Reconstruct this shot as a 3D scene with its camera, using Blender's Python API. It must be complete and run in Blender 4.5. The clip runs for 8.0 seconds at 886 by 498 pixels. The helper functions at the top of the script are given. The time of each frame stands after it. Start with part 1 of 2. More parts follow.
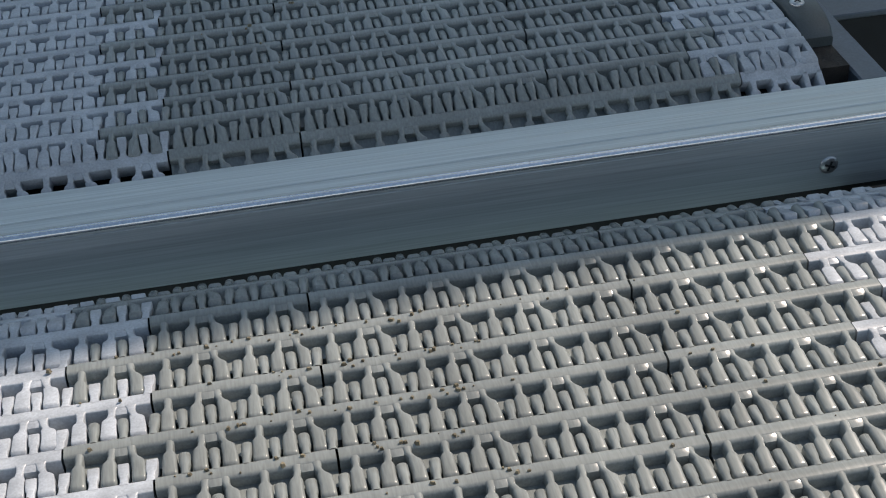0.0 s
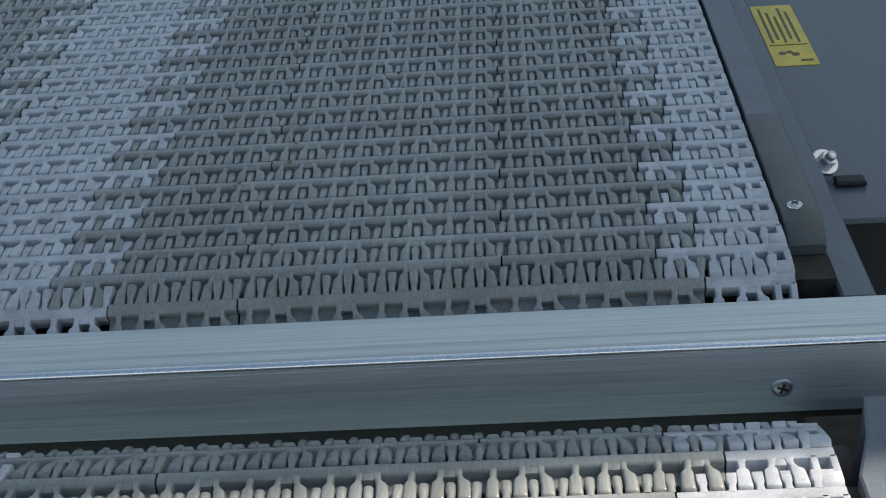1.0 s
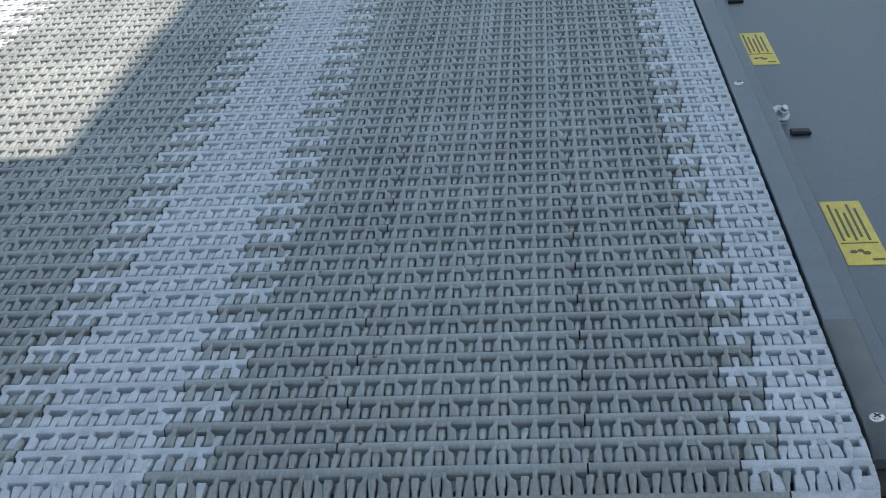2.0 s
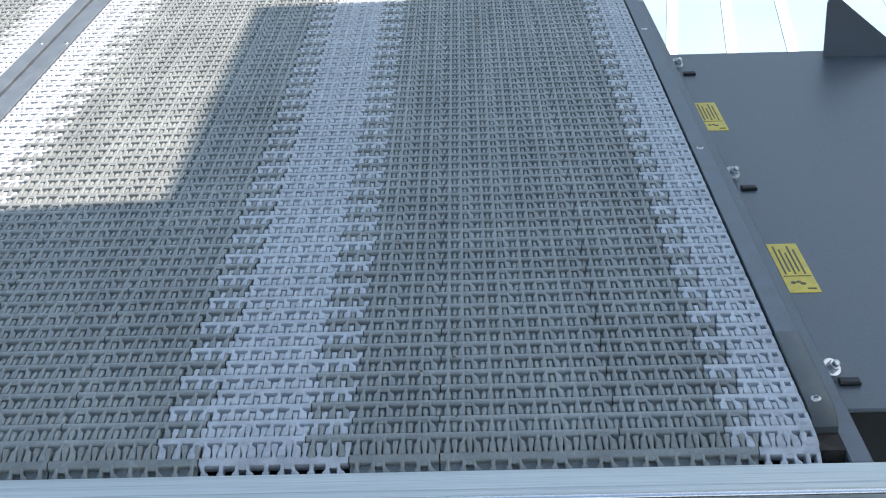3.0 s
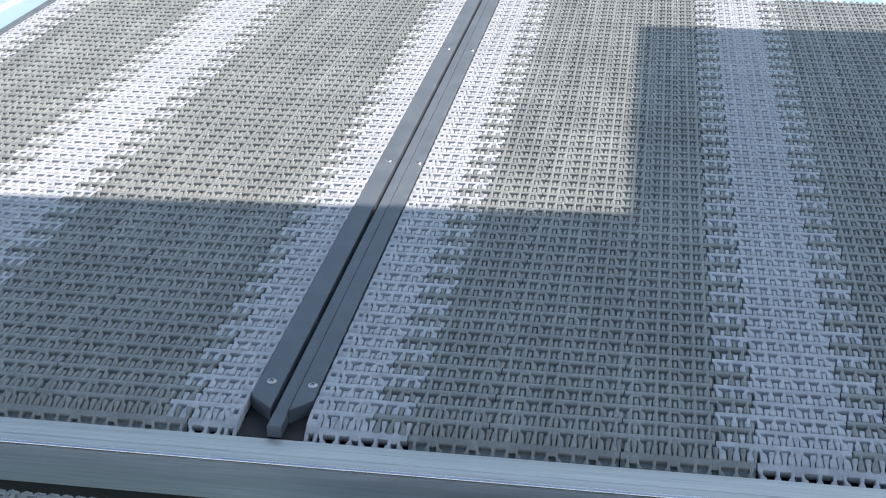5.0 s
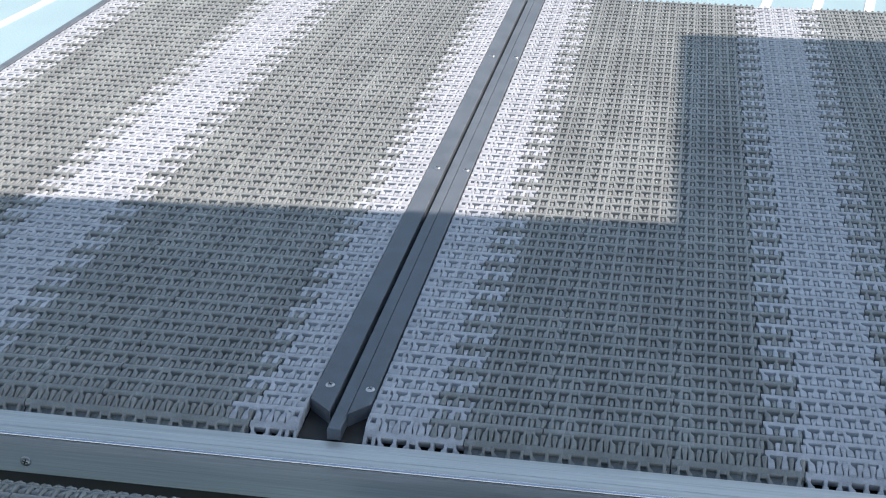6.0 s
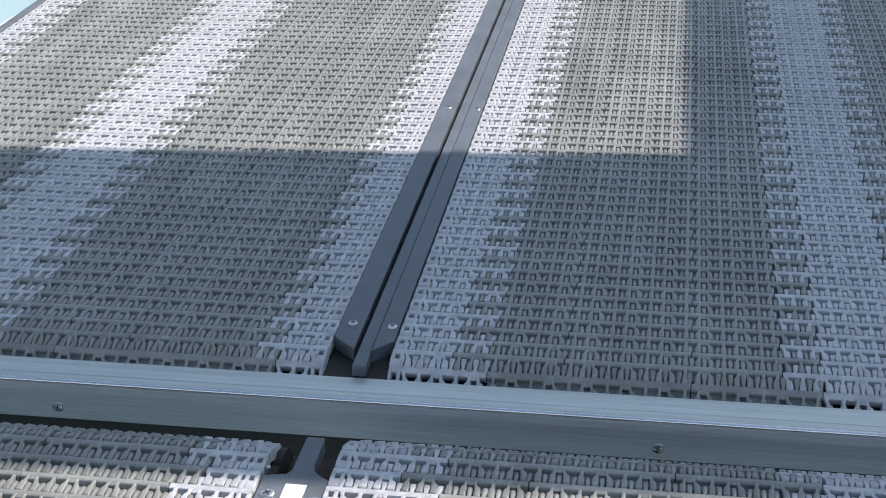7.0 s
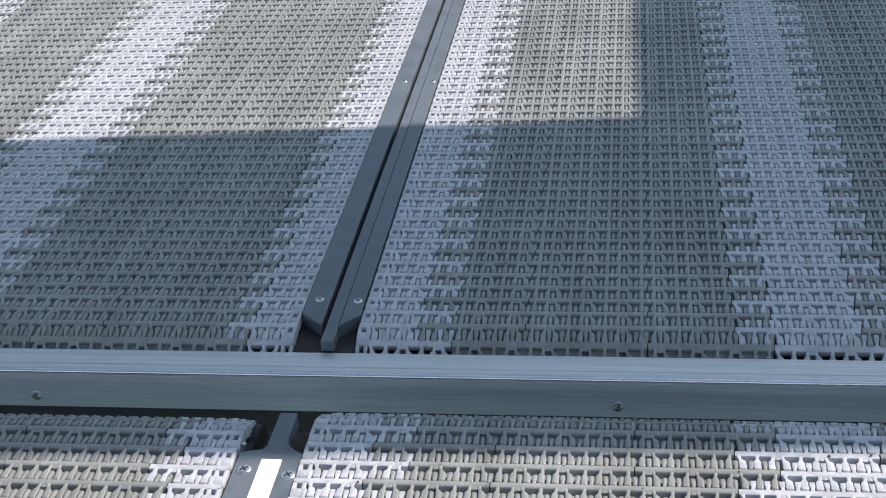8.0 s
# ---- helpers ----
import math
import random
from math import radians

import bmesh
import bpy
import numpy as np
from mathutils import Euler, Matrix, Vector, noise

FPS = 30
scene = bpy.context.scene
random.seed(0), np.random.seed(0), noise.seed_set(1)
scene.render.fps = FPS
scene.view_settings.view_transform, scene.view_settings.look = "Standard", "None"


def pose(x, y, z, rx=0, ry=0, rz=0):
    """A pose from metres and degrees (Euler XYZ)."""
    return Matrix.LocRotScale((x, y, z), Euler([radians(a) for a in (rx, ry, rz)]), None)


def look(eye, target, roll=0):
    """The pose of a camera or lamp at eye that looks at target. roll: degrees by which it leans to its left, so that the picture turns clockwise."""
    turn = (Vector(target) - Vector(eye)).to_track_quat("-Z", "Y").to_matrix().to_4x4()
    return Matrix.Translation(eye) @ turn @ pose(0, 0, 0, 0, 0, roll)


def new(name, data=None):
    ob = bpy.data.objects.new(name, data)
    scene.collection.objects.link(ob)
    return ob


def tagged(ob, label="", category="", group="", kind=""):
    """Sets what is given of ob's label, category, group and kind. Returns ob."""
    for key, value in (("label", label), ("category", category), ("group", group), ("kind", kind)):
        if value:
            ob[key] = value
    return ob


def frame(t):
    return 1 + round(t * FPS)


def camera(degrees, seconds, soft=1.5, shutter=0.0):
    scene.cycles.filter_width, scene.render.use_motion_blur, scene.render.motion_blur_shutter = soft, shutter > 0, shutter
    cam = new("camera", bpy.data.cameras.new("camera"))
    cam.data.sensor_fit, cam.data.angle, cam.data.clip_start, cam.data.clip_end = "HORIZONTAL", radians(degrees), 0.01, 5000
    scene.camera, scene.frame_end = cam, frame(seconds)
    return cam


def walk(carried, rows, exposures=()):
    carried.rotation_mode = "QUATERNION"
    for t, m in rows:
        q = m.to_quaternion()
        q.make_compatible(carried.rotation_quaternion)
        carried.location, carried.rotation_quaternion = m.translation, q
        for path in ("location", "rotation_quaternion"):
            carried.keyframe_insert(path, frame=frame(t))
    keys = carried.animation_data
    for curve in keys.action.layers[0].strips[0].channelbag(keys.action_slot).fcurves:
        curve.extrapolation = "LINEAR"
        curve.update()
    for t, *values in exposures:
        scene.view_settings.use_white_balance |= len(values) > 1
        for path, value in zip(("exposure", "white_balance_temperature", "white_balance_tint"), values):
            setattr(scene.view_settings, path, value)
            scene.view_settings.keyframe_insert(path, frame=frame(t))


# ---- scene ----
# ---- camera and its way ----
cam = camera(34.41, 8.0, soft=1.1)
PATH = [
    (0, (0.5868, -0.6676, 0.3768), (0.8385, 0.9452, -0.7788), -3.27),
    (0.5, (0.6686, -0.6701, 0.3736), (0.7976, 1.0257, -0.6789), -1.55),
    (1, (0.7664, -0.6419, 0.3851), (0.6548, 1.0853, -0.6170), -4.66),
    (1.5, (0.7546, -0.6199, 0.4369), (0.6148, 1.1293, -0.5225), -4.22),
    (1.7, (0.7506, -0.6293, 0.4190), (0.5829, 1.1702, -0.4377), -4.30),
    (2.8, (0.6723, -0.8279, 0.5315), (0.6138, 1.0008, -0.2762), -1.97),
    (3, (0.6429, -0.9479, 0.5747), (0.6060, 0.8842, -0.2266), -1.82),
    (3.5, (0.5474, -1.0830, 0.6618), (0.4995, 0.7360, -0.1681), -0.48),
    (4, (0.4557, -1.0873, 0.6776), (0.3396, 0.7254, -0.1596), 0.12),
    (4.5, (0.3721, -1.0695, 0.6514), (0.1699, 0.7451, -0.1651), -0.12),
    (5, (0.3189, -1.0775, 0.6504), (0.0524, 0.7328, -0.1569), 0.20),
    (5.2, (0.2975, -1.0664, 0.6415), (0.0200, 0.7438, -0.1624), 0.21),
    (6.3, (0.2938, -1.1240, 0.6829), (-0.0169, 0.6722, -0.1400), 0.20),
    (6.5, (0.2951, -1.1269, 0.6805), (-0.0165, 0.6623, -0.1571), -0.40),
    (7, (0.2873, -1.1304, 0.6756), (-0.0185, 0.6388, -0.2055), -1.56),
    (7.5, (0.2812, -1.1364, 0.6719), (-0.0229, 0.6194, -0.2363), -3.02),
    (8, (0.3014, -1.1615, 0.7054), (0.0398, 0.5890, -0.2259), -3.71),
]
walk(cam, [(t, look(e, g, r)) for t, e, g, r in PATH],
     exposures=[(0.0, 0.33, 7450, 3.4), (1.0, 0.68, 7700, 2.0), (1.7, 1.12, 7700, 2.0), (2.8, 1.34, 7400, 4.8), (3.5, 1.31, 7350, 5.0),
                (4.5, 1.08, 7250, 6.3), (6.3, 0.85, 7250, 6.6), (8.0, 0.68, 7200, 6.6)])

# ---- world, sun, exposure ----
SUN_DIR = Vector((0.62, 0.36, 0.78)).normalized()
world = bpy.data.worlds.new("world")
scene.world = world
world.use_nodes = True
wn = world.node_tree
sky = wn.nodes.new("ShaderNodeTexSky")
sky.sky_type = "NISHITA"
sky.sun_disc = False
sky.sun_elevation = math.asin(SUN_DIR.z)
sky.sun_rotation = math.atan2(SUN_DIR.x, SUN_DIR.y)
wn.links.new(sky.outputs[0], wn.nodes["Background"].inputs[0])
wn.nodes["Background"].inputs[1].default_value = 0.13
sun_data = bpy.data.lights.new("sun", "SUN")
sun_data.energy = 4.5
sun_data.angle = radians(0.5)
sun_data.color = (1.0, 0.875, 0.88)
sun = new("sun", sun_data)
sun.matrix_world = look(SUN_DIR * 10, (0, 0, 0))

# ---- materials ----
def material(name, base, rough=0.5, metal=0.0, vary=0.25, scale=60.0, fine=900.0, bump=0.15, depth=0.0004,
             second=None, stretch=(1, 1, 1), piece=0.0, spec=0.5, patch=0.5):
    """Procedural surface: two scales of colour variation, roughness variation and fine relief."""
    m = bpy.data.materials.new(name)
    m.use_nodes = True
    nt = m.node_tree
    bsdf = nt.nodes["Principled BSDF"]
    geo = nt.nodes.new("ShaderNodeNewGeometry")
    mp = nt.nodes.new("ShaderNodeMapping")
    mp.inputs["Scale"].default_value = stretch
    nt.links.new(geo.outputs["Position"], mp.inputs[0])
    big = nt.nodes.new("ShaderNodeTexNoise")
    big.inputs["Scale"].default_value = scale
    big.inputs["Detail"].default_value = 5
    small = nt.nodes.new("ShaderNodeTexNoise")
    small.inputs["Scale"].default_value = fine
    small.inputs["Detail"].default_value = 3
    nt.links.new(mp.outputs[0], big.inputs["Vector"])
    nt.links.new(mp.outputs[0], small.inputs["Vector"])
    ramp = nt.nodes.new("ShaderNodeValToRGB")
    ramp.color_ramp.elements[0].position = 0.5 - 0.2 * patch
    ramp.color_ramp.elements[1].position = 0.5 + 0.2 * patch
    sec = second or tuple(c * (1 - vary) for c in base)
    ramp.color_ramp.elements[0].color = (*sec, 1)
    ramp.color_ramp.elements[1].color = (*base, 1)
    nt.links.new(big.outputs["Fac"], ramp.inputs[0])
    mul = nt.nodes.new("ShaderNodeMix")
    mul.data_type, mul.blend_type = "RGBA", "MULTIPLY"
    mul.inputs["Factor"].default_value = 0.5
    nt.links.new(ramp.outputs[0], mul.inputs["A"])
    nt.links.new(small.outputs["Fac"], mul.inputs["B"])
    out = mul.outputs["Result"]
    if piece:
        info = nt.nodes.new("ShaderNodeObjectInfo")
        rng = nt.nodes.new("ShaderNodeMapRange")
        rng.inputs["To Min"].default_value = 1 - piece
        rng.inputs["To Max"].default_value = 1 + piece
        nt.links.new(info.outputs["Random"], rng.inputs["Value"])
        hs = nt.nodes.new("ShaderNodeHueSaturation")
        nt.links.new(rng.outputs[0], hs.inputs["Value"])
        nt.links.new(out, hs.inputs["Color"])
        out = hs.outputs[0]
    gain = nt.nodes.new("ShaderNodeHueSaturation")
    gain.inputs["Value"].default_value = 1.3
    nt.links.new(out, gain.inputs["Color"])
    nt.links.new(gain.outputs[0], bsdf.inputs["Base Color"])
    rr = nt.nodes.new("ShaderNodeMapRange")
    rr.inputs["To Min"].default_value = max(0.05, rough - 0.12)
    rr.inputs["To Max"].default_value = min(1.0, rough + 0.12)
    nt.links.new(big.outputs["Fac"], rr.inputs["Value"])
    nt.links.new(rr.outputs[0], bsdf.inputs["Roughness"])
    bsdf.inputs["Metallic"].default_value = metal
    bsdf.inputs["Specular IOR Level"].default_value = spec
    bp = nt.nodes.new("ShaderNodeBump")
    bp.inputs["Strength"].default_value = bump
    bp.inputs["Distance"].default_value = depth
    nt.links.new(small.outputs["Fac"], bp.inputs["Height"])
    nt.links.new(bp.outputs[0], bsdf.inputs["Normal"])
    return m

M_LIGHT = material("pale_grey_plastic", (0.432, 0.470, 0.510), 0.32, vary=0.22, scale=70, piece=0.07)
M_DARK = material("friction_plastic", (0.230, 0.254, 0.249), 0.25, vary=0.25, scale=26, piece=0.10,
                  second=(0.174, 0.190, 0.186), stretch=(1, 0.12, 1), patch=0.8)
M_ALU = material("brushed_aluminium", (0.58, 0.62, 0.61), 0.44, metal=0.7, vary=0.12, scale=30, fine=300,
                 stretch=(0.04, 6, 6), bump=0.25, depth=0.0003)
# front of the bar: its shade is put in as a darker, duller grey
M_FASCIA = material("dull_shaded_face", (0.45, 0.49, 0.50), 0.60, metal=0.3, vary=0.08, scale=20, fine=300, stretch=(0.05, 4, 4), bump=0.1)
M_HIGHLIGHT = material("edge_highlight", (0.80, 0.82, 0.84), 0.16, metal=1.0, vary=0.08, scale=15)
M_STEEL = material("zinc_steel", (0.62, 0.64, 0.66), 0.3, metal=0.9, vary=0.2)
M_RAIL = material("dark_grey_rail_plastic", (0.10, 0.125, 0.150), 0.40, vary=0.22, scale=25, fine=600)
M_WEAR = material("grey_wear_strip", (0.085, 0.100, 0.102), 0.45, vary=0.25, scale=30)
M_PLATE = material("painted_steel_plate", (0.085, 0.105, 0.125), 0.40, vary=0.18, scale=4, fine=500, bump=0.06)
M_BLACK = material("black_rubber", (0.012, 0.013, 0.014), 0.6, vary=0.3)
M_BED = material("dark_bed", (0.02, 0.021, 0.022), 0.7, vary=0.4)
M_RUST = material("rusty_grime", (0.045, 0.036, 0.029), 0.8, vary=0.6, scale=90, bump=0.6, depth=0.001)
M_YELLOW = material("yellow_label", (0.72, 0.54, 0.06), 0.45, vary=0.15, scale=60)
M_INK = material("label_print", (0.10, 0.08, 0.02), 0.5, vary=0.2)
M_WHITE = material("white_label", (0.82, 0.83, 0.85), 0.45, vary=0.06, scale=90)
M_FLOOR = material("pale_painted_floor", (0.29, 0.44, 0.49), 0.35, vary=0.06, scale=3, fine=150, bump=0.05)
M_STREAK = material("white_floor_streak", (0.80, 0.82, 0.82), 0.4, vary=0.05, scale=8)
M_WALL = material("pale_wall_paint", (0.62, 0.66, 0.70), 0.7, vary=0.08, scale=2)

# ---- mesh helpers ----
class Shape:
    """Collects vertices and faces of one mesh."""
    def __init__(self):
        self.v, self.f, self.smooth = [], [], []

    def face(self, idx, smooth):
        self.f.append(tuple(idx))
        self.smooth.append(smooth)

    def loft(self, rings, smooth=True, closed=False, caps=(True, True)):
        start = len(self.v)
        n = len(rings[0])
        for ring in rings:
            self.v += [tuple(p) for p in ring]
        for a in range(len(rings) - 1):
            for b in range(n if closed else n - 1):
                c = (b + 1) % n
                self.face((start + a * n + b, start + a * n + c, start + (a + 1) * n + c, start + (a + 1) * n + b), smooth)
        for on, ring, rev in ((caps[0], rings[0], False), (caps[1], rings[-1], True)):
            if on:
                s = len(self.v)
                self.v += [tuple(p) for p in ring]
                order = range(s, s + n)
                self.face(reversed(order) if not rev else order, False)

    def box(self, x0, x1, y0, y1, z0, z1, b=0.0):
        b = min(b, (x1 - x0) / 2.1, (y1 - y0) / 2.1, (z1 - z0) / 2.1)
        def ring(i, z):
            return [(x0 + i, y0 + i, z), (x1 - i, y0 + i, z), (x1 - i, y1 - i, z), (x0 + i, y1 - i, z)]
        rings = [ring(0, z0), ring(0, z1)] if b <= 0 else [ring(b, z0), ring(0, z0 + b), ring(0, z1 - b), ring(b, z1)]
        self.loft(rings, smooth=False, closed=True)

    def disc(self, cx, cy, z0, z1, r, n=20, dome=0.0):
        def ring(rr, z):
            return [(cx + rr * math.cos(2 * math.pi * k / n), cy + rr * math.sin(2 * math.pi * k / n), z) for k in range(n)]
        rings = [ring(r, z0), ring(r, z1)]
        if dome:
            rings += [ring(r * 0.9, z1 + dome * 0.45), ring(r * 0.6, z1 + dome * 0.85), ring(r * 0.25, z1 + dome)]
        else:
            rings[1:] = [ring(r, z1 - r * 0.08), ring(r * 0.93, z1)]
        self.loft(rings, smooth=bool(dome), closed=True)

    def mesh(self, name, mat):
        me = bpy.data.meshes.new(name)
        me.from_pydata(self.v, [], self.f)
        me.polygons.foreach_set("use_smooth", self.smooth)
        me.materials.append(mat)
        bm = bmesh.new()
        bm.from_mesh(me)
        bmesh.ops.recalc_face_normals(bm, faces=bm.faces)
        bm.to_mesh(me)
        bm.free()
        return me


def part(name, shape, mat, parent=None, label="", at=None):
    ob = new(name, shape if isinstance(shape, bpy.types.Mesh) else shape.mesh(name, mat))
    ob.parent = parent
    if at is not None:
        ob.matrix_basis = at
    if label:
        tagged(ob, label=label)
    return ob


def thing(name, label, category, group="", kind="", at=None):
    ob = new(name)
    ob.empty_display_size = 0.05
    if at is not None:
        ob.matrix_basis = at
    return tagged(ob, label, category, group, kind)


def one_box(*dims, b=0.0):
    s = Shape()
    s.box(*dims, b=b)
    return s


# ---- floor, walls, overhead shade panels ----
FLOOR_Z = -0.9
floor = part("floor", one_box(-40, 40, -40, 40, FLOOR_Z - 0.2, FLOOR_Z), M_FLOOR)
tagged(floor, "pale blue painted floor with white strips for light streaks", "floor", kind="structure")
# white strips laid on the floor in place of its bright light streaks
for k in range(14):
    part("floor_line", one_box(-0.020, 0.020, -1.5, 3.4, 0.0, 0.004), M_STREAK, floor,
         at=pose(0.45 + 0.222 * k, 3.7, FLOOR_Z, 0, 0, -8))
for k in range(8):
    part("floor_line", one_box(-0.020, 0.020, -1.6, 1.9, 0.0, 0.004), M_STREAK, floor,
         at=pose(-1.55 - 0.32 * k, 3.9, FLOOR_Z, 0, 0, -4))
for name, d in (("wall_north", (-9, 9, 9, 9.2, FLOOR_Z, 3.0)), ("wall_south", (-9, 9, -7.2, -7, FLOOR_Z, 3.0)),
                ("wall_east", (9, 9.2, -7, 9, FLOOR_Z, 3.0)), ("wall_west", (-9.2, -9, -7, 9, FLOOR_Z, 3.0))):
    tagged(part(name, one_box(*d), M_WALL), "plain pale painted wall of the hall", "wall", kind="structure")

# unseen opaque panels added overhead; their edges bound the shade on the belts
PANEL_Z = 1.6
SX, SY = SUN_DIR.x / SUN_DIR.z * PANEL_Z, SUN_DIR.y / SUN_DIR.z * PANEL_Z


def shade_edge(x, at, slope):
    return (x + SX, at + slope * x + SY)


shade_panels = Shape()
for outline in ([shade_edge(-6, -0.198, 0.048), shade_edge(6, -0.198, 0.048), shade_edge(6, 0.495, 0.074), shade_edge(-6, 0.495, 0.074)],
                [shade_edge(0.3215, 0.4952, 0.074), shade_edge(6, 0.4952, 0.074), shade_edge(6, 1.365, 0.068), shade_edge(0.315, 1.365, 0.068)]):
    shade_panels.loft([[(x, y, z) for x, y in outline] for z in (PANEL_Z, PANEL_Z + 0.02)], smooth=False, closed=True)
tagged(part("ceiling", shade_panels, M_WALL), "unseen pale panels added overhead to shade the belts", "ceiling", kind="structure")

# ---- modular belts ----
PITCH = 0.0254
Q = 0.865 / 75


def sect(y, xc, hw, zt, zb=-0.011, b=0.0009):
    b = min(b, hw * 0.75)
    return [(xc - hw, y, zb), (xc - hw, y, zt - b), (xc - hw + b * 0.35, y, zt - b * 0.3), (xc - hw + b, y, zt),
            (xc + hw - b, y, zt), (xc + hw - b * 0.35, y, zt - b * 0.3), (xc + hw, y, zt - b), (xc + hw, y, zb)]


# half widths of the two hinge teeth along y: thin neck at the beam, wide foot that dovetails with the next row
FOOT = ((-0.0026, 0.0026), (-0.0038, 0.0018), (-0.0060, 0.0015), (-0.0084, 0.0015), (-0.0096, 0.0027), (-0.0104, 0.0030), (-0.0145, 0.0031), (-0.0188, 0.0033), (-0.0206, 0.0032))
HEAD = ((0.0026, 0.0022), (0.0042, 0.0016), (0.0070, 0.0016), (0.0086, 0.0023), (0.0142, 0.0024))


def module_shape(n, i0, dark, left_end, right_end):
    """One belt module of n hinge teeth: cross beam, splayed feet on one side and short heads on the other."""
    s = Shape()
    w = n * Q - 0.0007
    top = 0.0010 if dark else 0.0
    hb = 0.0037 if dark else 0.0034
    r = 0.0016 if dark else 0.0006
    prof = [(-hb, -0.011), (-hb, top - r), (-hb + r * 0.35, top - r * 0.3), (-hb + r, top), (hb - r, top), (hb - r * 0.35, top - r * 0.3), (hb, top - r), (hb, -0.011)]
    s.loft([[(x, y, z) for y, z in prof] for x in (0.0003, w)])
    if dark:
        s.box(0.0004, w - 0.0001, -0.0125, -hb + 0.0004, -0.0105, -0.0046)
    rnd = random.Random(n * 131 + i0 * 7 + dark)
    e = 0.0019 if dark else 0.0006
    slim = 0.93 if dark else 0.95
    for i in range(n):
        xc = (i + 0.5) * Q
        role = (i + i0) % 3
        if (i == 0 and left_end) or (i == n - 1 and right_end):
            for dx, hw in ((-0.36, 0.0017), (0.34, 0.0017)):
                s.loft([sect(-0.002, xc + dx * Q, hw, 0, b=0.0006), sect(-0.0125, xc + dx * Q, hw, 0, b=0.0006)])
            s.loft([sect(-0.0112, xc, Q * 0.49, 0, b=0.0006), sect(-0.018, xc, Q * 0.49, -0.0003, b=0.0006), sect(-0.0212, xc, Q * 0.46, -0.0030, b=0.0006)])
        else:
            lean = (0.11, -0.24, 0.03)[role] * Q
            zt = (0.0011, 0.0011, 0.0009)[role] + 0.0002 * rnd.uniform(-1, 1) if dark else 0.0001
            wide = 1 + 0.05 * rnd.uniform(-1, 1)
            rings = []
            for k, (y, hw) in enumerate(FOOT):
                at = xc + lean * max(0.0, min(1.0, (y + 0.0112) / 0.0056))
                foot = k > 3
                drop = 0.0002 + 0.0010 * (-0.010 - y) / 0.010 if dark and foot else 0.0
                rings.append(sect(y, at, hw * (wide * slim if foot else 1.0), zt - drop, b=e if k < 4 else e * 0.7))
            rings.append(sect(-0.0212, xc, 0.0029 * slim, zt - 0.0042, b=e))
            s.loft(rings, smooth=True, caps=(False, True))
            if role == 0 and i < n - 1 - right_end:
                xa = xc + 0.435 * Q
                s.loft([sect(-0.003, xa, 0.0046, zt - 0.0003, b=0.0006), sect(-0.0052, xa, 0.0038, zt - 0.0005, b=0.0006),
                        sect(-0.0066, xa, 0.0022, zt - 0.0009, b=0.0006)], caps=(False, True))
        if i < n - 1 or not right_end:
            xk = (i + 1.0) * Q - (0.0016 if i == n - 1 else 0.0)
            wide = 1 + 0.06 * rnd.uniform(-1, 1)
            zk = 0.0010 + 0.0002 * rnd.uniform(-1, 1) if dark else 0.0001
            skew = (-0.02, 0.07, 0.0)[role] * Q
            s.loft([sect(y, xk + skew * (y - 0.003) / 0.011, hw * wide * (slim if y > 0.008 else 1.0), zk, b=e * 0.8) for y, hw in HEAD]
                   + [sect(0.0152, xk + skew, 0.0022 * slim, zk - 0.0024, b=e * 0.8)], smooth=True, caps=(False, True))
    return s


MODULES = {}


def module_mesh(n, i0, dark, le, re):
    key = (n, i0 % 3, dark, le, re)
    if key not in MODULES:
        MODULES[key] = module_shape(n, i0 % 3, dark, le, re).mesh("belt_module", M_DARK if dark else M_LIGHT)
    return MODULES[key]


def belt(x0, cells, marks, shift, rows, label, seams, odd=1):
    """A belt of hinged module rows; marks bound pale and dark modules, every second row is set over by shift;
    seams part the long dark stretches, in turn at one place and the other."""
    base = thing("conveyor_belt", label, "conveyor belt", "modular belts of the machine", at=pose(x0, 0, 0))
    for k, (y, z, tilt) in enumerate(rows):
        over = k % 2 == odd
        cut = [0] + [m + (s if over else 0) for m, s in zip(marks, shift)] + [cells]
        for j in range(len(cut) - 1):
            ends = [cut[j]] + [c for c in seams[over] if cut[j] + 2 < c < cut[j + 1] - 2 and j % 2] + [cut[j + 1]]
            for a, b in zip(ends, ends[1:]):
                part("belt_module", module_mesh(b - a, a, j % 2 == 1, a == 0, b == cells), None, base,
                     at=pose(a * Q, y, z, tilt))
    return base


HINGE_F, HINGE_K, HINGE_Z = -0.0165, -0.0165 + PITCH, -0.004


def turned(a, y, z):
    c, n = math.cos(radians(a)), math.sin(radians(a))
    return y * c - z * n, y * n + z * c


def chained(y, z, tilts, down):
    """Rows hinged on to the row at y, z one after the other, round a roller."""
    rows, tilt = [], 0
    for t in tilts:
        mine, other = (HINGE_F, HINGE_K) if down > 0 else (HINGE_K, HINGE_F)
        py, pz = turned(tilt, other, HINGE_Z)
        qy, qz = turned(t, mine, HINGE_Z)
        y, z, tilt = y + py - qy, z + pz - qz, t
        rows.append((y, z, t))
    return rows[::-1]


def far_rows(offset, count):
    return [(offset - 0.0215, -0.0066, 33), (offset + 0.0005, -0.0004, 8)] + [(offset + PITCH * k, 0.0, 0) for k in range(1, count)]


def near_rows(offset, count):
    return chained(offset, 0.0, (-24, -62, -100), 1) + [(offset - PITCH * k, 0.0, 0) for k in range(count)]


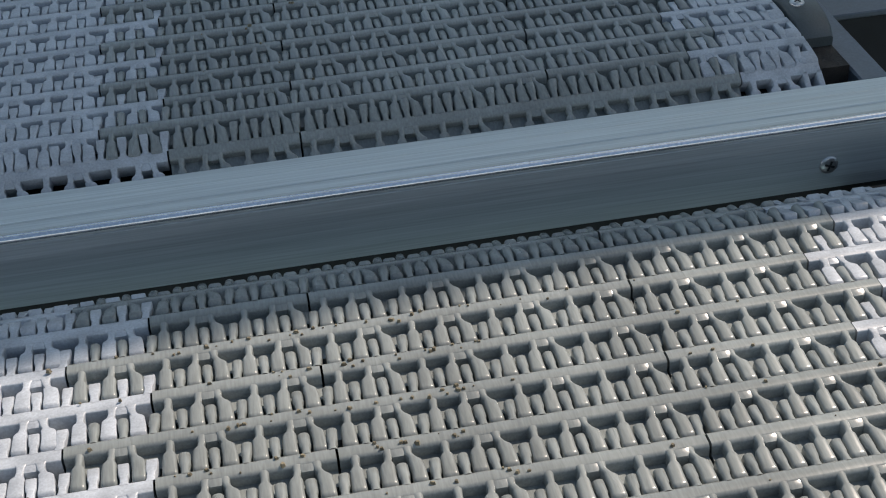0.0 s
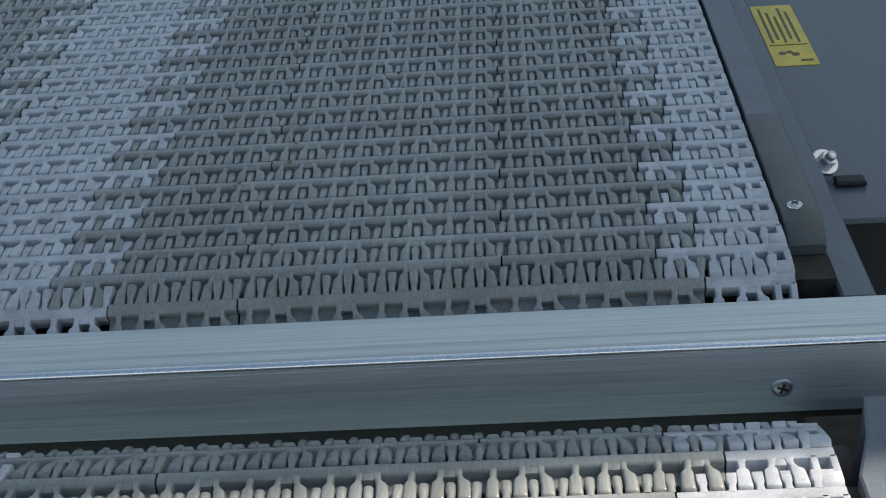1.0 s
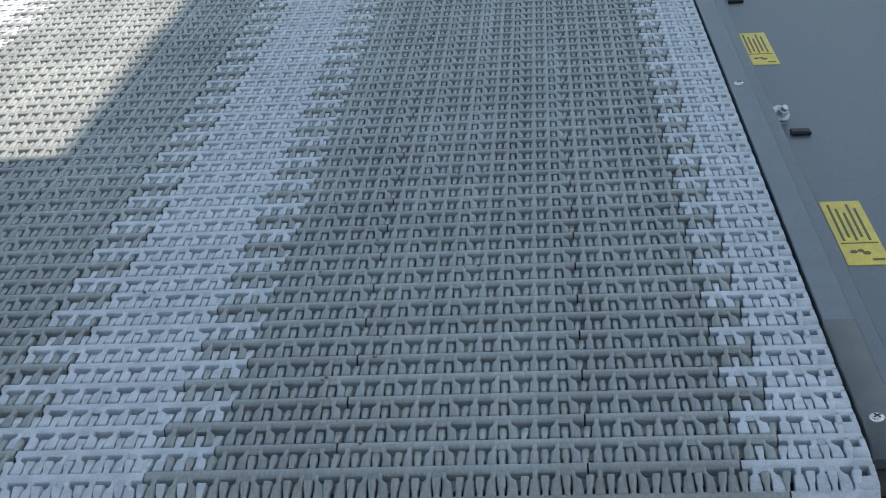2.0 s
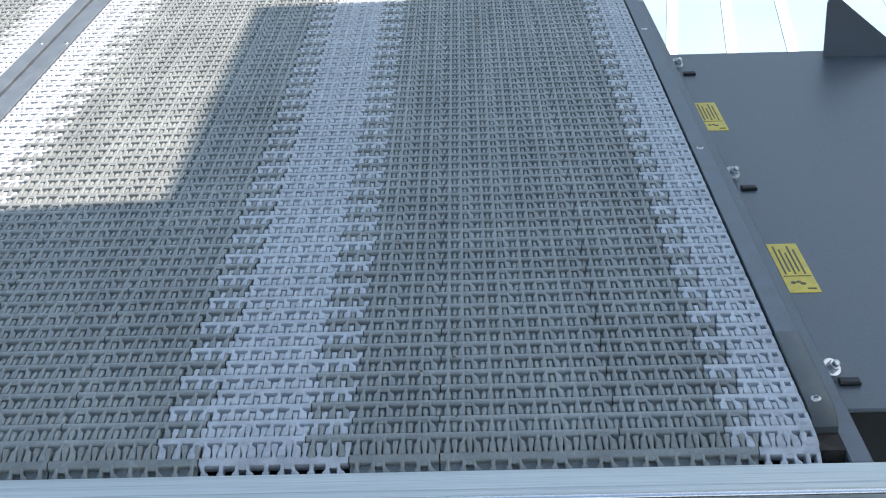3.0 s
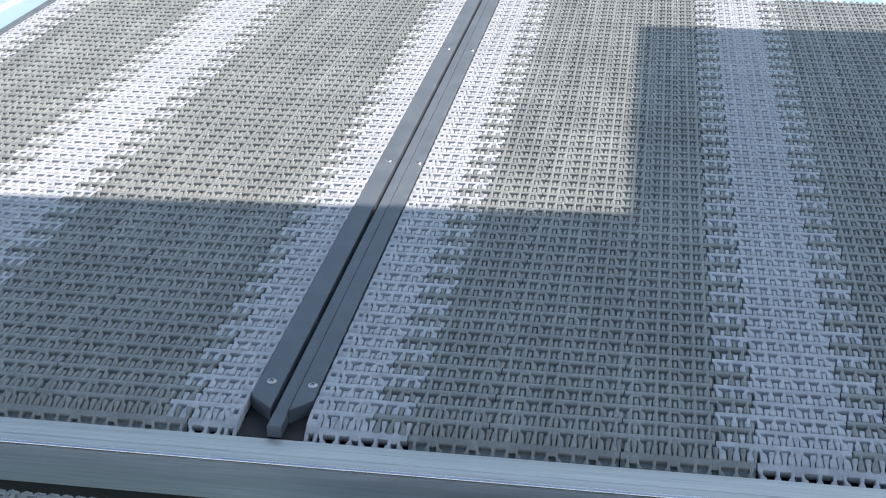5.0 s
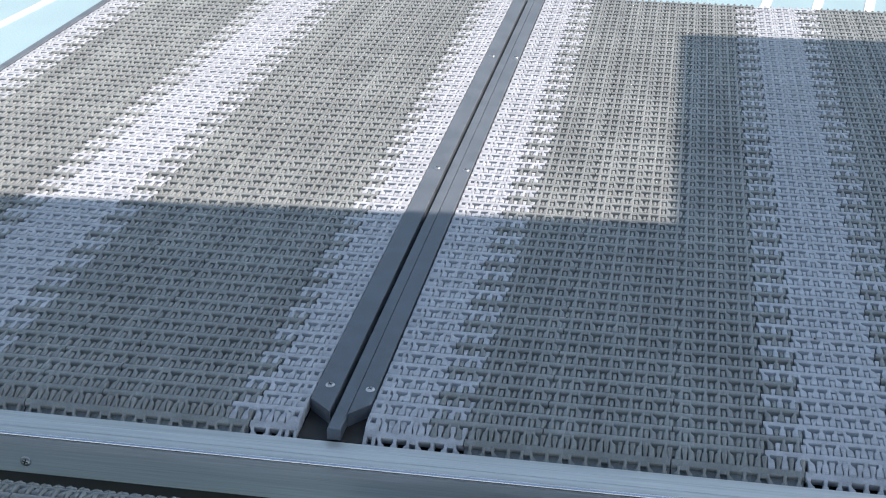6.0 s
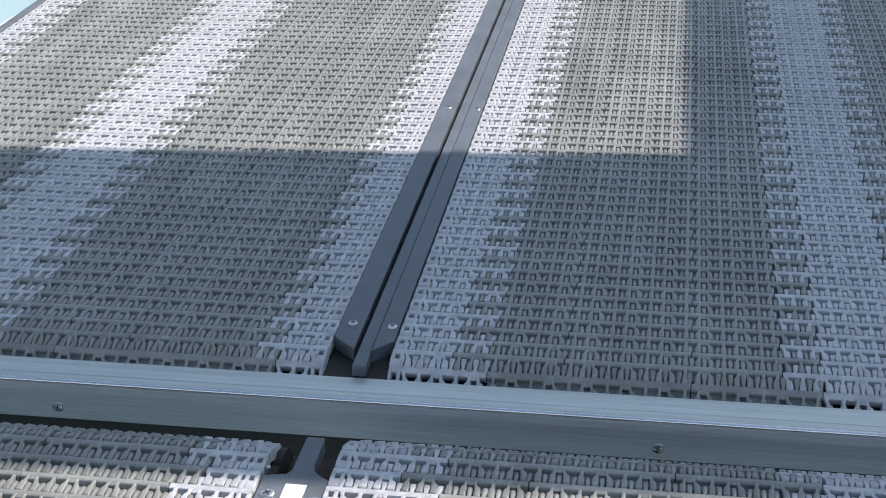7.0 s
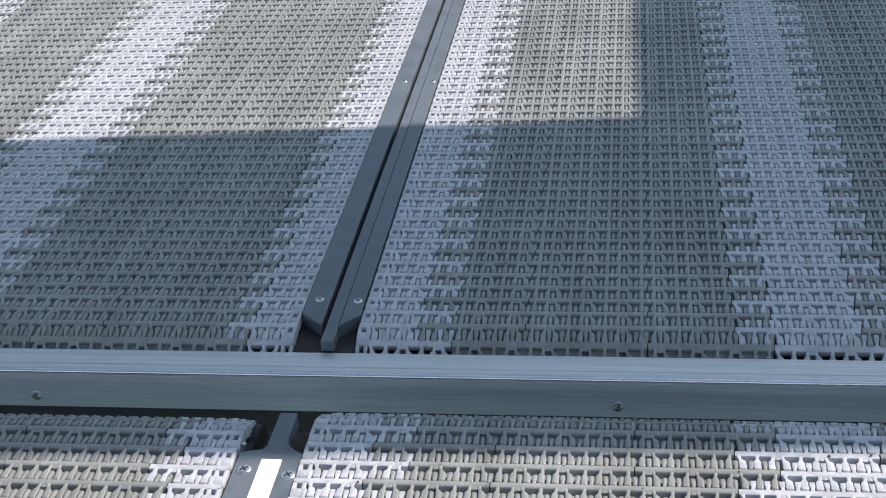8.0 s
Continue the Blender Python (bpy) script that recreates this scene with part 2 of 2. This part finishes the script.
belt(0.040, 75, (5, 31, 41, 69), (3, 3, 3, 2), far_rows(0.0075, 64),
     "grey modular plastic conveyor belt with dark friction modules", ((14, 62), (24, 50)), 0)
belt(-0.021 - 65 * Q, 65, (3, 23, 34, 59), (3, 3, 3, 2), far_rows(0.0185 - PITCH * 0.5, 64),
     "grey modular plastic conveyor belt beside the middle rail", ((9, 48), (16, 42)), 0)
belt(0.028, 75, (5, 31, 41, 69), (3, 3, 3, 2), near_rows(-0.163, 11),
     "sunlit grey modular plastic belt in front of the bar", ((14, 62), (24, 50)), 1)
belt(-0.0295 - 65 * Q, 65, (3, 23, 34, 59), (3, 3, 3, 2), near_rows(-0.1748, 11),
     "sunlit grey modular plastic belt beside the label plate", ((9, 48), (16, 42)), 0)

# beds and rollers under the belts
for x0, x1 in ((0.042, 0.903), (-0.768, -0.023)):
    for y0, y1 in ((0.012, 1.64), (-0.46, -0.150)):
        bed = thing("conveyor_bed", "dark slider bed under a plastic belt", "conveyor bed", "slider beds")
        part("bed_plate", one_box(x0, x1, y0 + (0.015 if y0 > 0 else 0), y1 - (0.0 if y0 > 0 else 0.02), -0.030, -0.0135), M_BED, bed)
        rol = Shape()
        yc = 0.020 if y0 > 0 else -0.150
        rol.loft([[(x, yc + 0.021 * math.cos(a), -0.034 + 0.021 * math.sin(a)) for a in [2 * math.pi * k / 24 for k in range(24)]] for x in (x0, x1)], closed=True)
        part("roller", rol, M_BED, bed)
frame_box = thing("machine_frame", "dark steel frame below the conveyor belts", "machine frame")
part("frame_pan", one_box(-0.79, 1.75, -0.50, 1.66, -0.42, -0.40), M_BED, frame_box)
part("leg_panel", one_box(-0.79, 1.75, -0.50, -0.47, FLOOR_Z, -0.42), M_PLATE, frame_box)
part("leg_panel", one_box(-0.79, 1.75, 1.62, 1.66, FLOOR_Z, -0.42), M_PLATE, frame_box)

part("leg_panel", one_box(-0.79, -0.787, -0.47, 1.62, FLOOR_Z, -0.062), M_PLATE, frame_box)
part("leg_panel", one_box(1.747, 1.75, -0.47, 1.62, FLOOR_Z, -0.085), M_PLATE, frame_box)

# ---- screws ----
def screw(parent, x, y, z, r, at=None, slot=35.0):
    s = Shape()
    s.disc(0, 0, -0.0005, 0.0006, r, 20, dome=0.0011)
    head = part("screw", s, M_STEEL, parent, "zinc screw with a cross recess", at=at or pose(x, y, z, 0, 0, slot))
    c = Shape()
    c.box(-r * 0.55, r * 0.55, -r * 0.11, r * 0.11, 0.0011, 0.0019)
    c.box(-r * 0.11, r * 0.11, -r * 0.55, -r * 0.12, 0.0011, 0.0019)
    c.box(-r * 0.11, r * 0.11, r * 0.12, r * 0.55, 0.0011, 0.0019)
    part("recess", c, M_BLACK, head)
    return head


# ---- cross bar ----
bar = thing("transfer_bar", "brushed aluminium cross bar between the conveyor belts", "transfer bar", at=pose(0, -0.009, -0.012))
prof = [(-0.0260, -0.036), (-0.0250, -0.0060), (-0.0165, -0.0034), (-0.0165, -0.0012), (-0.0195, 0.0020), (-0.0330, 0.0033), (-0.0334, 0.0031), (-0.0340, 0.0031), (-0.0344, 0.0033),
        (-0.0460, 0.0036), (-0.0466, 0.0029), (-0.0496, 0.0029), (-0.0502, 0.0036), (-0.0545, 0.0036), (-0.0568, 0.0030), (-0.0585, 0.0016),
        (-0.0590, -0.0005), (-0.0590, -0.036)]
s = Shape()
s.loft([[(x, y, z) for y, z in prof] for x in (-0.80, 0.955)], smooth=False, closed=True)
part("bar_body", s, M_ALU, bar)
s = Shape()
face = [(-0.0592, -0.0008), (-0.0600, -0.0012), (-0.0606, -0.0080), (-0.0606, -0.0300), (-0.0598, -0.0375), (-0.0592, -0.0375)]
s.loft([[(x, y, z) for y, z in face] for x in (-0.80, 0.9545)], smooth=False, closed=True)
part("front_face", s, M_FASCIA, bar, "dull front face with its shade in the colour")
# thin mirror-bright strip added to give the front corner its highlight line
s = Shape()
edge = [(-0.0568 + 0.0027 * math.cos(a), 0.0009 + 0.0027 * math.sin(a)) for a in [math.radians(75 + 14 * k) for k in range(9)]]
s.loft([[(x, y, z) for y, z in edge] for x in (-0.80, 0.9545)], smooth=True, closed=True)
part("front_edge", s, M_HIGHLIGHT, bar, "bright strip added for the highlight on the front edge")
part("underside_skirt", one_box(-0.80, 0.955, -0.050, -0.028, -0.12, -0.0365), M_BED, bar)
s = Shape()
cap = [(y * 1.0 - 0.0012 if y < -0.03 else y + 0.0012, z + (0.0010 if z > 0 else -0.001)) for y, z in prof]
s.loft([[(x, y, z) for y, z in cap] for x in (0.955, 0.975)], smooth=False, closed=True)
part("end_cap", s, M_WEAR, bar, "dark worn end cap")
for x, z in ((0.889, -0.022), (0.290, -0.025), (-0.265, -0.0245), (-0.74, -0.023)):
    screw(bar, 0, 0, 0, 0.0052, at=pose(x, -0.0607, z, 90, 20, 0))

# ---- middle rail ----
rail = thing("middle_rail", "dark grey plastic rail between two conveyor belts", "rail")
def strip(x0, x1, chamfer_left, y0=0.040, y1=1.62, z=0.0016):
    s = Shape()
    ya, yb = (y0 + 0.022, y0) if chamfer_left else (y0, y0 + 0.022)
    def ring(i, zz):
        return [(x0 + i, ya + i, zz), (x1 - i, yb + i, zz), (x1 - i, y1 - i, zz), (x0 + i, y1 - i, zz)]
    s.loft([ring(0, -0.012), ring(0, z - 0.0006), ring(0.0006, z)], smooth=False, closed=True)
    return s
part("rail_strip", strip(-0.0200, 0.0034, True, y0=0.004), M_RAIL, rail)
part("rail_strip", strip(0.0208, 0.0386, False, y0=0.002), M_RAIL, rail)
part("rail_core", one_box(0.0076, 0.0203, -0.0235, 1.62, -0.012, 0.0000, b=0.0008), M_RAIL, rail)
part("rail_base", one_box(-0.0205, 0.0390, -0.0235, 1.62, -0.032, -0.0125), M_BED, rail)
for y in (0.052, 0.647, 1.183):
    screw(rail, -0.0075, y, 0.0016, 0.0045)
    screw(rail, 0.0320, y - 0.002, 0.0016, 0.0045)

# ---- crumbs ----
M_CRUMB = material("dry_crumbs", (0.22, 0.19, 0.13), 0.9, vary=0.5, scale=200)
crumbs = Shape()
rnd = random.Random(5)
for k in range(260):
    x = rnd.gauss(0.615, 0.045) if k % 3 else rnd.uniform(0.06, 0.88)
    y = -0.175 - abs(rnd.gauss(0, 0.10)) if k % 4 else rnd.uniform(0.03, 0.5)
    y = max(y, -0.42)
    r = rnd.uniform(0.0004, 0.0013)
    row = round((y + 0.163) / PITCH) * PITCH - 0.163 if y < 0 else round((y - 0.0075) / PITCH) * PITCH + 0.0075
    yy = row - rnd.uniform(-0.0025, 0.0025)
    turn = rnd.uniform(0, 3)
    ring = [(x + r * rnd.uniform(0.6, 1.5) * math.cos(turn + a), yy + r * rnd.uniform(0.5, 1.1) * math.sin(turn + a), 0.0006) for a in (0, 1.3, 2.5, 3.8, 5.1)]
    crumbs.loft([ring, [(x + (p[0] - x) * 0.6, yy + (p[1] - yy) * 0.6, 0.0009 + r * 1.1) for p in ring]], smooth=False, closed=True)
tagged(part("crumbs", crumbs, M_CRUMB), "dry tan crumbs caught on the belt modules", "crumbs", kind="stuff")

# ---- label plate between the near belts ----
mount = thing("rail_mount", "dark grey mounting plate with a tongue towards the bar", "mounting plate")
out = [(-0.0055, -0.120), (-0.0045, -0.1175), (0.0095, -0.1175), (0.0105, -0.120), (0.0105, -0.157), (0.0130, -0.166), (0.0190, -0.172),
       (0.0280, -0.178), (0.0280, -0.46), (-0.0275, -0.46), (-0.0275, -0.176), (-0.0090, -0.172), (-0.0060, -0.166)]
s = Shape()
s.loft([[(x, y - 0.023, -0.014) for x, y in out], [(x, y - 0.023, -0.0026) for x, y in out], [(x * 0.97, y - 0.0236 if y > -0.4 else y - 0.023, -0.002) for x, y in out]], smooth=False, closed=True)
part("mount_plate", s, M_RAIL, mount)
part("mount_base", one_box(-0.0275, 0.0275, -0.46, -0.125, -0.052, -0.0340), M_RUST, mount, "brown grimy base under the plate")
screw(mount, -0.0178, -0.2245, -0.002, 0.0062)
screw(mount, 0.0212, -0.231, -0.002, 0.0062)
white = part("white_label", one_box(-0.0060, 0.0115, -0.45, -0.210, -0.002, -0.0014), M_WHITE)
tagged(white, "blank white paper label on the dark plate", "label")
clip = Shape()
clip.disc(0, 0, 0, 0.006, 0.0022, 12, dome=0.001)
tagged(part("pin", clip, M_STEEL, at=pose(-0.0270, -0.188, -0.008)), "small shiny steel pin beside the belt edge", "pin")

# ---- side rails and side plate ----
side = thing("side_rail", "dark grey side rail along the belt edge", "rail")
part("rail_strip", one_box(0.9075, 0.9275, 0.165, 1.64, -0.012, 0.0008, b=0.0007), M_RAIL, side)
s = Shape()
s.loft([[(0.9072, y, -0.014), (0.9072, y, z), (0.9085, y, z + 0.0010), (0.9262, y, z + 0.0010), (0.9275, y, z), (0.9275, y, -0.014)]
        for y, z in ((0.1648, 0.0012), (0.046, 0.0012), (0.034, -0.0006), (0.026, -0.0040), (0.021, -0.0090))], smooth=True)
part("rail_nose", s, M_WEAR, side, "worn grey rail end with a rounded nose")
part("outer_rail", one_box(0.9278, 0.9455, -0.019, 1.64, -0.090, -0.0160, b=0.0012), M_RAIL, side)
part("rail_base", one_box(0.9050, 0.9277, -0.003, 1.64, -0.045, -0.0145), M_RUST, side)
screw(side, 0.9150, 0.047, 0.0022, 0.0044)
screw(side, 0.9165, 0.642, 0.0008, 0.0044)
screw(side, 0.9165, 1.180, 0.0008, 0.0044)

near_side = thing("side_block", "dark grey side block beside the sunlit belt", "side block")
s = Shape()
pts = [(0.9010, -0.46), (0.9600, -0.46), (0.9600, -0.118), (0.9150, -0.118), (0.9100, -0.145), (0.9010, -0.172)]
s.loft([[(x, y, -0.040) for x, y in pts], [(x, y, -0.006) for x, y in pts], [(x + (0.001 if x < 0.93 else 0), y - 0.001, -0.005) for x, y in pts]], smooth=False, closed=True)
part("block_body", s, M_RAIL, near_side)
part("block_base", one_box(0.897, 0.9600, -0.46, -0.085, -0.075, -0.041), M_RUST, near_side)
screw(near_side, 0.9180, -0.190, -0.005, 0.0060)

west = thing("side_rail", "thin dark side rail along the outer belt edge", "rail")
part("rail_strip", one_box(-0.786, -0.7725, -0.004, 1.64, -0.06, 0.001, b=0.0008), M_RAIL, west)

plate = thing("side_plate", "blue-grey painted steel side plate of the machine", "steel plate")
part("plate_sheet", one_box(0.9458, 1.75, 0.083, 1.1414, -0.033, -0.029, b=0.0008), M_PLATE, plate)
part("plate_flange", one_box(0.9458, 1.75, 1.1374, 1.1414, -0.40, -0.0334), M_PLATE, plate)
part("plate_rib", one_box(0.9458, 1.75, 0.090, 0.094, -0.30, -0.0334), M_BED, plate)

# gusset: upright sheet with a sloping top edge and a folded flange
gus = thing("gusset", "dark upright sheet-metal gusset on the side plate", "gusset")
s = Shape()
tri = [(1.172, -0.0288), (1.62, -0.0288), (1.62, -0.022), (1.285, -0.020), (1.192, 0.057), (1.184, 0.061), (1.175, 0.058), (1.172, 0.052)]
s.loft([[(x, y, z) for x, z in tri] for y in (1.106, 1.109)], smooth=False, closed=True)
part("gusset_web", s, M_PLATE, gus)
part("gusset_foot", one_box(1.176, 1.62, 1.1092, 1.130, -0.0288, -0.026), M_PLATE, gus)

# bolts with washers, and the black pads beside them
for y in (0.142, 0.618, 1.071):
    b = thing("bolt", "shiny zinc bolt with a large washer", "bolt", "bolts along the side plate", at=pose(0.9515, y, -0.0225, 38, 8, 20))
    w = Shape()
    w.disc(0, 0, 0.000, 0.0022, 0.0090, 28)
    part("washer", w, M_STEEL, b)
    h = Shape()
    h.disc(0, 0, 0.0022, 0.0075, 0.0052, 6)
    part("bolt_head", h, M_STEEL, b)
    st = Shape()
    st.disc(0, 0, 0.0075, 0.0110, 0.0030, 14, dome=0.0006)
    part("bolt_tip", st, M_STEEL, b)
    pad = part("rubber_pad", one_box(-0.009, 0.009, -0.005, 0.005, 0, 0.004, b=0.0012), M_BLACK, at=pose(0.9640, y - 0.016 - 0.02 * (y > 0.3), -0.029))
    tagged(pad, "small black rubber pad beside a bolt", "rubber pad", "pads along the side plate")


def caution(x0, x1, y0, y1):
    ob = thing("warning_label", "yellow warning label with worn dark print", "label", "warning labels on the side plate")
    z = -0.0290
    part("label_sheet", one_box(x0, x1, y0, y1, z, z + 0.0005), M_YELLOW, ob)
    w, h = x1 - x0, y1 - y0
    for k in range(5):
        xa = x0 + w * (0.14 + 0.155 * k)
        part("print_bar", one_box(xa, xa + w * 0.06, y0 + h * (0.36 + 0.05 * (k % 2)), y1 - h * (0.06 + 0.07 * (k % 3)), z + 0.0005, z + 0.0008), M_INK, ob)
    part("print_line", one_box(x0 + w * 0.06, x1 - w * 0.06, y0 + h * 0.315, y0 + h * 0.325, z + 0.0005, z + 0.0008), M_INK, ob)
    s = Shape()
    for a, r in ((0.0, 0.10), (1.3, 0.08), (2.5, 0.09)):
        px, py = x0 + w * (0.40 + 0.16 * math.cos(a)), y0 + h * 0.17 + w * 0.14 * math.sin(a)
        s.disc(px, py, z + 0.0005, z + 0.0008, w * r, 14)
    part("print_symbol", s, M_INK, ob)
    part("print_bar", one_box(x0 + w * 0.62, x1 - w * 0.10, y0 + h * 0.06, y0 + h * 0.085, z + 0.0005, z + 0.0008), M_INK, ob)
    return ob


caution(0.9520, 0.9830, 0.306, 0.424)
caution(0.9490, 0.9780, 0.788, 0.903)
